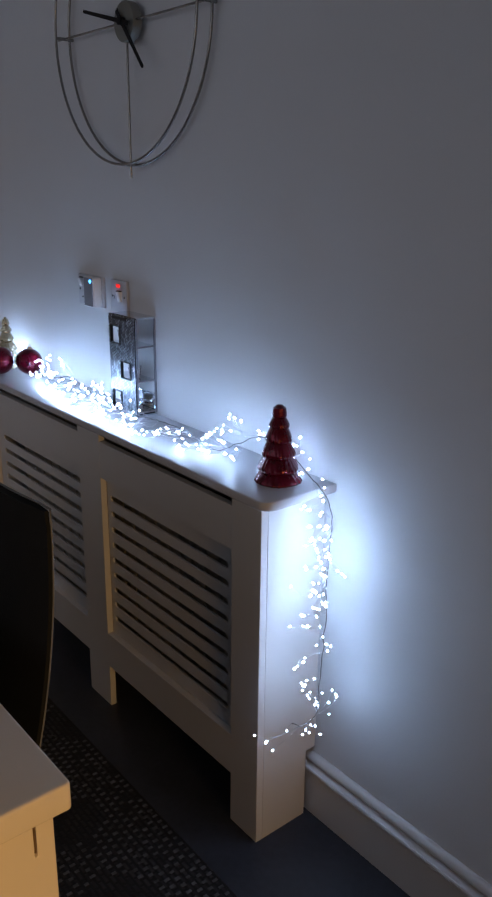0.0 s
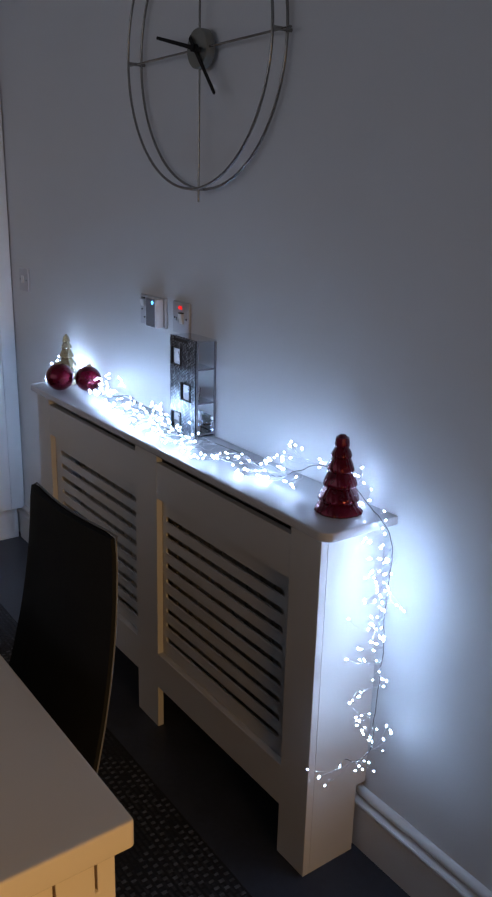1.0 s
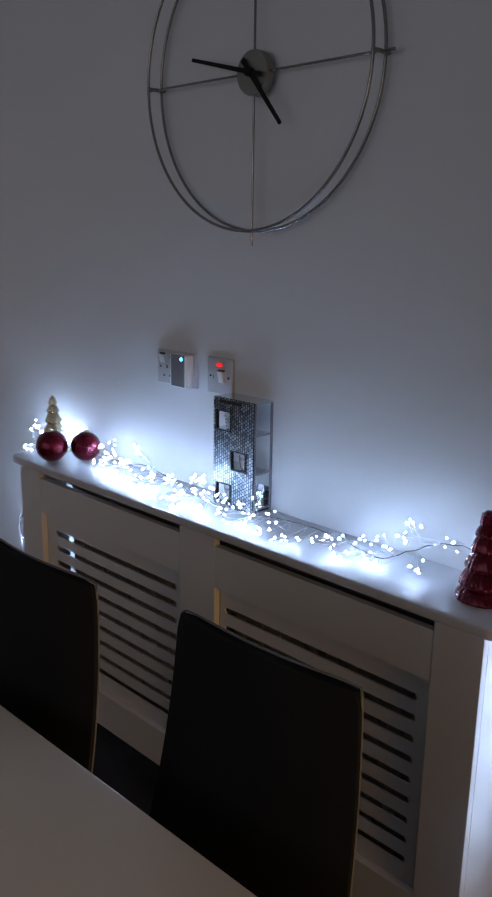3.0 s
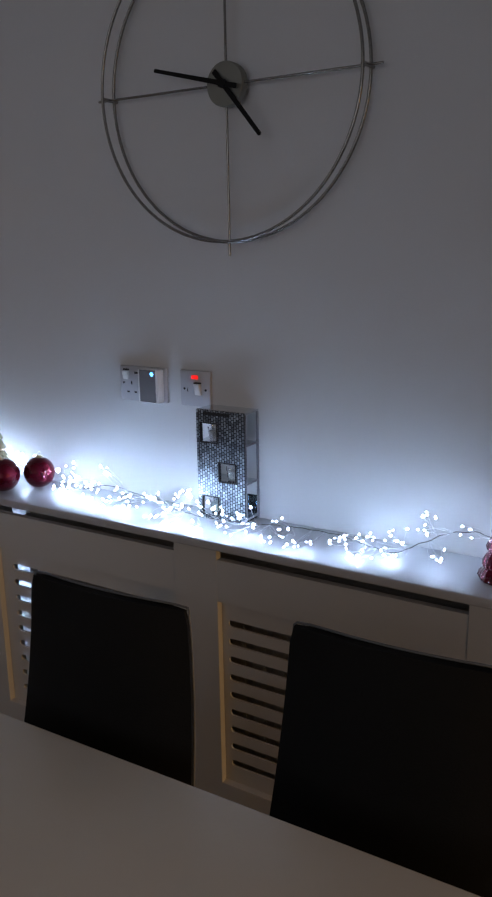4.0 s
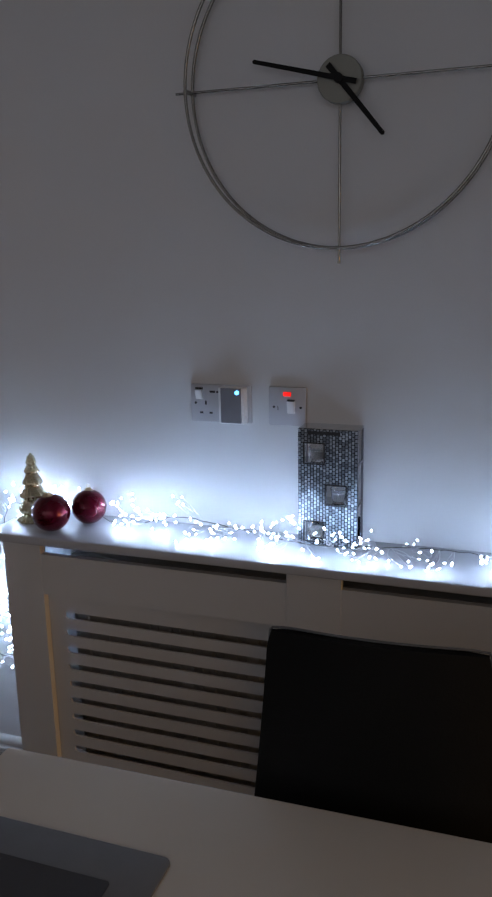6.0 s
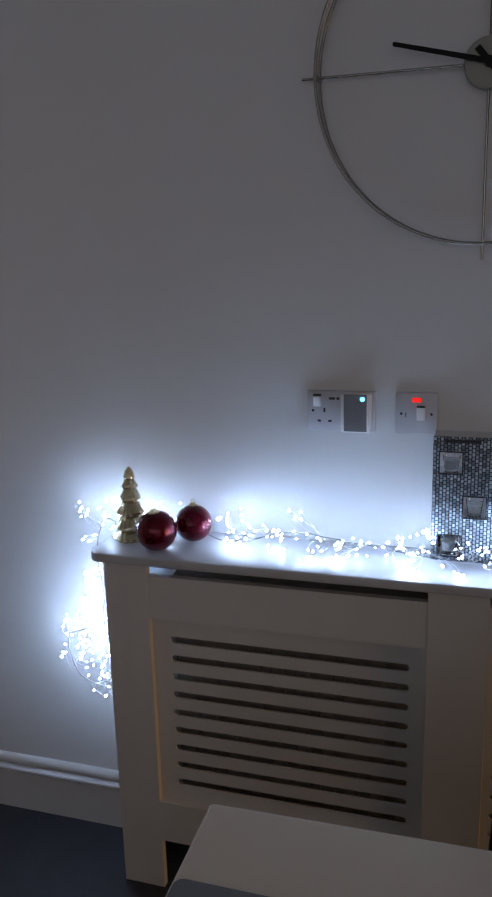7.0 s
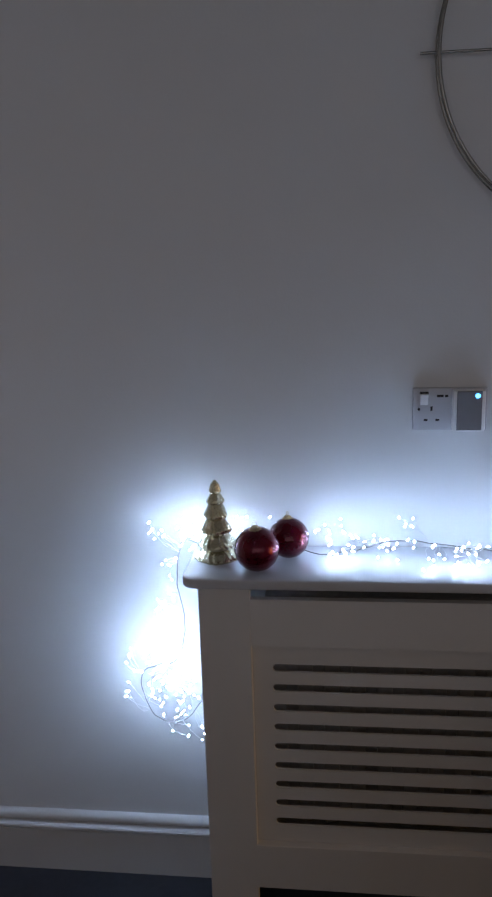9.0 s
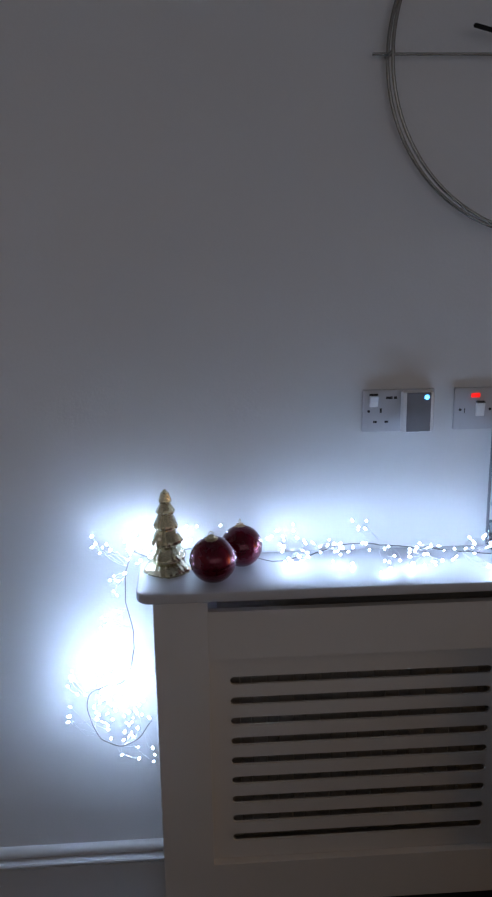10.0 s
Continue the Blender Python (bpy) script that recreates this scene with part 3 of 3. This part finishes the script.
# ---- kitchen unit at the far end ----
unit = thing("kitchen_unit", (-1.085, 0, 0), "tall white kitchen unit with plain doors", "cabinet")
part("carcass", bm_box(-0.60, -0.022, -0.66, -0.004, 0.15, 2.2, bevel=0.002), CABINET, unit)
part("plinth", bm_box(-0.60, -0.045, -0.66, -0.022, 0, 0.148), CABINET, unit)
part("filler", bm_box(-0.0215, 0.0, -0.062, -0.004, 0.15, 2.2, bevel=0.003), CABINET, unit)
part("door", bm_box(-0.0215, 0.0, -0.655, -0.0635, 0.152, 0.893, bevel=0.0015), CABINET, unit)
part("door", bm_box(-0.0215, 0.0, -0.655, -0.0635, 0.899, 2.195, bevel=0.0015), CABINET, unit)

# ---- fairy lights ----
rng = random.Random(7)
lights = thing("fairy_lights", (0, 0, -0.023), "string of cool white cluster fairy lights on thin wire", "fairy lights")


def catmull(pts, per=10):
    out = []
    p = [Vector(q) for q in pts]
    p = [p[0]] + p + [p[-1]]
    for i in range(1, len(p) - 2):
        for k in range(per):
            t = k / per
            out.append(0.5 * (2 * p[i] + (p[i + 1] - p[i - 1]) * t + (2 * p[i - 1] - 5 * p[i] + 4 * p[i + 1] - p[i + 2]) * t * t + (3 * p[i] - p[i - 1] - 3 * p[i + 1] + p[i + 2]) * t ** 3))
    out.append(p[-2])
    return out


def wire(name, lines, r, mat, parent, label):
    cu = bpy.data.curves.new(name, "CURVE")
    cu.dimensions, cu.bevel_depth, cu.bevel_resolution = "3D", r, 1
    for line in lines:
        sp = cu.splines.new("POLY")
        sp.points.add(len(line) - 1)
        for p, c in zip(sp.points, line):
            p.co = (*c, 1)
    cu.materials.append(mat)
    ob = new(name, cu)
    ob.parent = parent
    return tagged(ob, label=label)


DROP_L = [(-0.441, -0.10, 0.546), (-0.463, -0.10, 0.513), (-0.503, -0.11, 0.499), (-0.541, -0.11, 0.519), (-0.560, -0.11, 0.561), (-0.566, -0.11, 0.594), (-0.554, -0.11, 0.624), (-0.522, -0.11, 0.636), (-0.490, -0.105, 0.646), (-0.474, -0.10, 0.677), (-0.467, -0.10, 0.723), (-0.471, -0.10, 0.770), (-0.480, -0.095, 0.823), (-0.477, -0.085, 0.867), (-0.462, -0.07, 0.905)]
ACROSS = [(-0.435, -0.04, 0.880), (-0.36, -0.022, 0.886), (-0.27, -0.022, 0.876), (-0.185, -0.06, 0.870), (-0.11, -0.05, 0.875), (-0.03, -0.04, 0.893), (0.068, -0.05, 0.888), (0.16, -0.07, 0.884), (0.24, -0.10, 0.886), (0.33, -0.11, 0.884), (0.42, -0.10, 0.886), (0.52, -0.085, 0.890), (0.62, -0.07, 0.886), (0.70, -0.075, 0.876), (0.76, -0.075, 0.872), (0.81, -0.06, 0.895), (0.86, -0.05, 0.922), (0.92, -0.040, 0.930), (0.97, -0.040, 0.915), (1.02, -0.042, 0.885)]
DROP_R = [(1.075, -0.055, 0.872), (1.088, -0.035, 0.83), (1.090, -0.030, 0.758), (1.100, -0.045, 0.66), (1.120, -0.065, 0.566), (1.135, -0.09, 0.48), (1.148, -0.105, 0.42), (1.152, -0.12, 0.40), (1.155, -0.15, 0.395), (1.160, -0.19, 0.42)]


def even(line, step=0.006):
    """The same line in even steps."""
    out, left = [line[0]], step
    for a, b in zip(line, line[1:]):
        d = (b - a).length
        while d >= left > 0:
            a = a + (b - a) * (left / d)
            out.append(a)
            d, left = (b - a).length, step
        left -= d
    return out


main = even(catmull(DROP_L + ACROSS + DROP_R, 12))
main = [p + Vector((noise.noise(p * 38), noise.noise(p * 38 + Vector((9, 0, 0))), 0.7 * noise.noise(p * 45 + Vector((0, 9, 0))))) * 0.004 for p in main]
wire("main_wire", [main], 0.0010, WIRE, lights, "dark lead wire")


def drop_mesh():
    """A small pear-shaped lamp, tip down along z."""
    return bm_turned([(0, 0.0024), (0.0009, 0.0021), (0.0013, 0.0011), (0.0014, 0.0), (0.0011, -0.0015), (0.0005, -0.0024), (0, -0.0026)], 8)


led_mesh = mesh_of("led", drop_mesh(), LED, 80)
branches, spots = [], []


def allowed(p):
    if p.y > -0.020 or (p.x > 1.03 and p.z < 0.86 and (p.y > -0.034 or p.x < 1.066)):
        return False
    on_top = -0.452 < p.x < 1.068 and p.y > -0.196
    if on_top and p.z < 0.866 + 0.006 and p.z > 0.83:
        return False
    if -0.43 < p.x < 1.045 and p.z < 0.85:
        return False
    if p.x <= -0.43 and p.z < 0.85 and p.y < -0.168 + 0.5 * (-0.42 - p.x):
        return False
    if 0.262 < p.x < 0.405 and p.y > -0.075 and p.z < 1.14:
        return False
    for c, r in (((-0.307, -0.141), 0.05), ((-0.249, -0.068), 0.047), ((-0.396, -0.078), 0.046), ((0.988, -0.088), 0.052)):
        if math.hypot(p.x - c[0], p.y - c[1]) < r and p.z > 0.85:
            return False
    return True


def sprig(root, tip):
    sway = Vector((rng.uniform(-1, 1), rng.uniform(-1, 1), rng.uniform(-1, 0.6))) * 0.18 * (tip - root).length
    branches.append([root + (tip - root) * u + sway * math.sin(math.pi * u) for u in (0, 0.2, 0.4, 0.6, 0.8, 1)])
    spots.append(tip)


def spread_by(m, sd):
    return m + sd * max(-1.7, min(1.7, rng.gauss(0, 1)))


def scatter(n, line, spread, lift, out=0.0, spray=(3, 6), side=0.0):
    """Lamps on short wires off a stretch of the lead, in little sprays."""
    made = 0
    for turn in range(12 * n):
        if made >= n:
            break
        root = line[min(len(line) - 1, int((made + 4 * rng.random()) / n * len(line)))] if turn % 3 < 2 else line[rng.randrange(len(line))]
        heart = root + Vector((spread_by(side, spread[0]), spread_by(out, spread[1]), spread_by(lift, spread[2])))
        for _ in range(rng.randint(*spray)):
            tip = heart + Vector((rng.gauss(0, 0.010), rng.gauss(0, 0.010), rng.gauss(0, 0.010)))
            if made < n and allowed(tip):
                sprig(root, tip)
                made += 1


def near(x0, x1):
    return [p for p in main if x0 <= p.x <= x1 and p.z > 0.855]


scatter(66, near(-0.16, 0.30), (0.03, 0.030, 0.020), 0.008, -0.052)
scatter(46, near(0.20, 0.46), (0.03, 0.024, 0.024), 0.014, -0.022)
scatter(48, near(0.44, 0.72), (0.03, 0.032, 0.020), 0.008, -0.038)
scatter(38, near(0.70, 0.90), (0.03, 0.034, 0.022), 0.006, -0.040)
scatter(16, near(0.93, 1.07), (0.03, 0.02, 0.018), 0.006, -0.01, (2, 4))
scatter(16, near(-0.44, -0.33), (0.014, 0.010, 0.018), 0.006, -0.012)
upper_l = [p for p in main if p.x < -0.44 and 0.66 < p.z < 0.90]
lower_l = [p for p in main if p.x < -0.44 and p.z <= 0.68]
scatter(36, upper_l, (0.022, 0.022, 0.025), 0.0, 0.015, (2, 5), -0.034)
scatter(44, lower_l, (0.034, 0.026, 0.036), -0.014, 0.015, (2, 4), -0.012)
drop_r = [p for p in main if p.x > 1.05 and 0.40 < p.z < 0.86]
end_r = [p for p in main if p.x > 1.05 and p.z < 0.43]
upper_r = [p for p in drop_r if p.z > 0.60]
scatter(64, upper_r, (0.026, 0.036, 0.018), 0.0, -0.036, (1, 4), 0.008)
scatter(26, [p for p in drop_r if p.z <= 0.60], (0.014, 0.026, 0.018), 0.01, -0.024, (1, 3))
scatter(16, end_r, (0.014, 0.05, 0.026), 0.020, 0.0, (1, 3))
for i, p in enumerate(spots):
    ob = new("led", led_mesh)
    ob.parent = lights
    ob.matrix_local = Matrix.Translation(p) @ Euler((rng.uniform(-1.6, 1.6), rng.uniform(-1.6, 1.6), rng.uniform(0, 6))).to_matrix().to_4x4() @ Matrix.Scale(rng.uniform(0.75, 1.5), 4)
wire("branch_wire", branches, 0.00035, THINWIRE, lights, "fine silver branch wires")["kind"] = "stuff"

# bunched lamps where the string is coiled up
BUNCHES = (
    ((-0.165, -0.062, 0.910), (0.018, 0.012, 0.018), 13),
    ((-0.05, -0.090, 0.895), (0.030, 0.025, 0.012), 12),
    ((-0.340, -0.040, 0.915), (0.03, 0.008, 0.016), 7),
    ((-0.505, -0.085, 0.580), (0.030, 0.018, 0.040), 62),
    ((-0.520, -0.085, 0.655), (0.024, 0.018, 0.022), 18),
    ((-0.458, -0.060, 0.912), (0.020, 0.016, 0.020), 20),
    ((-0.247, -0.034, 0.965), (0.008, 0.005, 0.004), 3),
    ((0.09, -0.100, 0.895), (0.05, 0.03, 0.012), 10),
)
cluster = bmesh.new()
for c, s, n in BUNCHES:
    made = 0
    for turn in range(20 * n):
        if made >= n:
            break
        p = Vector((spread_by(c[0], s[0]), spread_by(c[1], s[1]), spread_by(c[2], s[2])))
        if not allowed(p):
            continue
        made += 1
        d = drop_mesh()
        bmesh.ops.transform(d, matrix=Matrix.Translation(p) @ Euler((rng.uniform(-1.6, 1.6), rng.uniform(-1.6, 1.6), 0)).to_matrix().to_4x4() @ Matrix.Scale(1.22, 4), verts=d.verts)
        tmp = bpy.data.meshes.new("tmp")
        d.to_mesh(tmp)
        d.free()
        cluster.from_mesh(tmp)
        bpy.data.meshes.remove(tmp)
bunch = part("led_coil", cluster, LED, lights, "coiled bunches of lit lamps", smooth=80)
bunch["kind"] = "stuff"
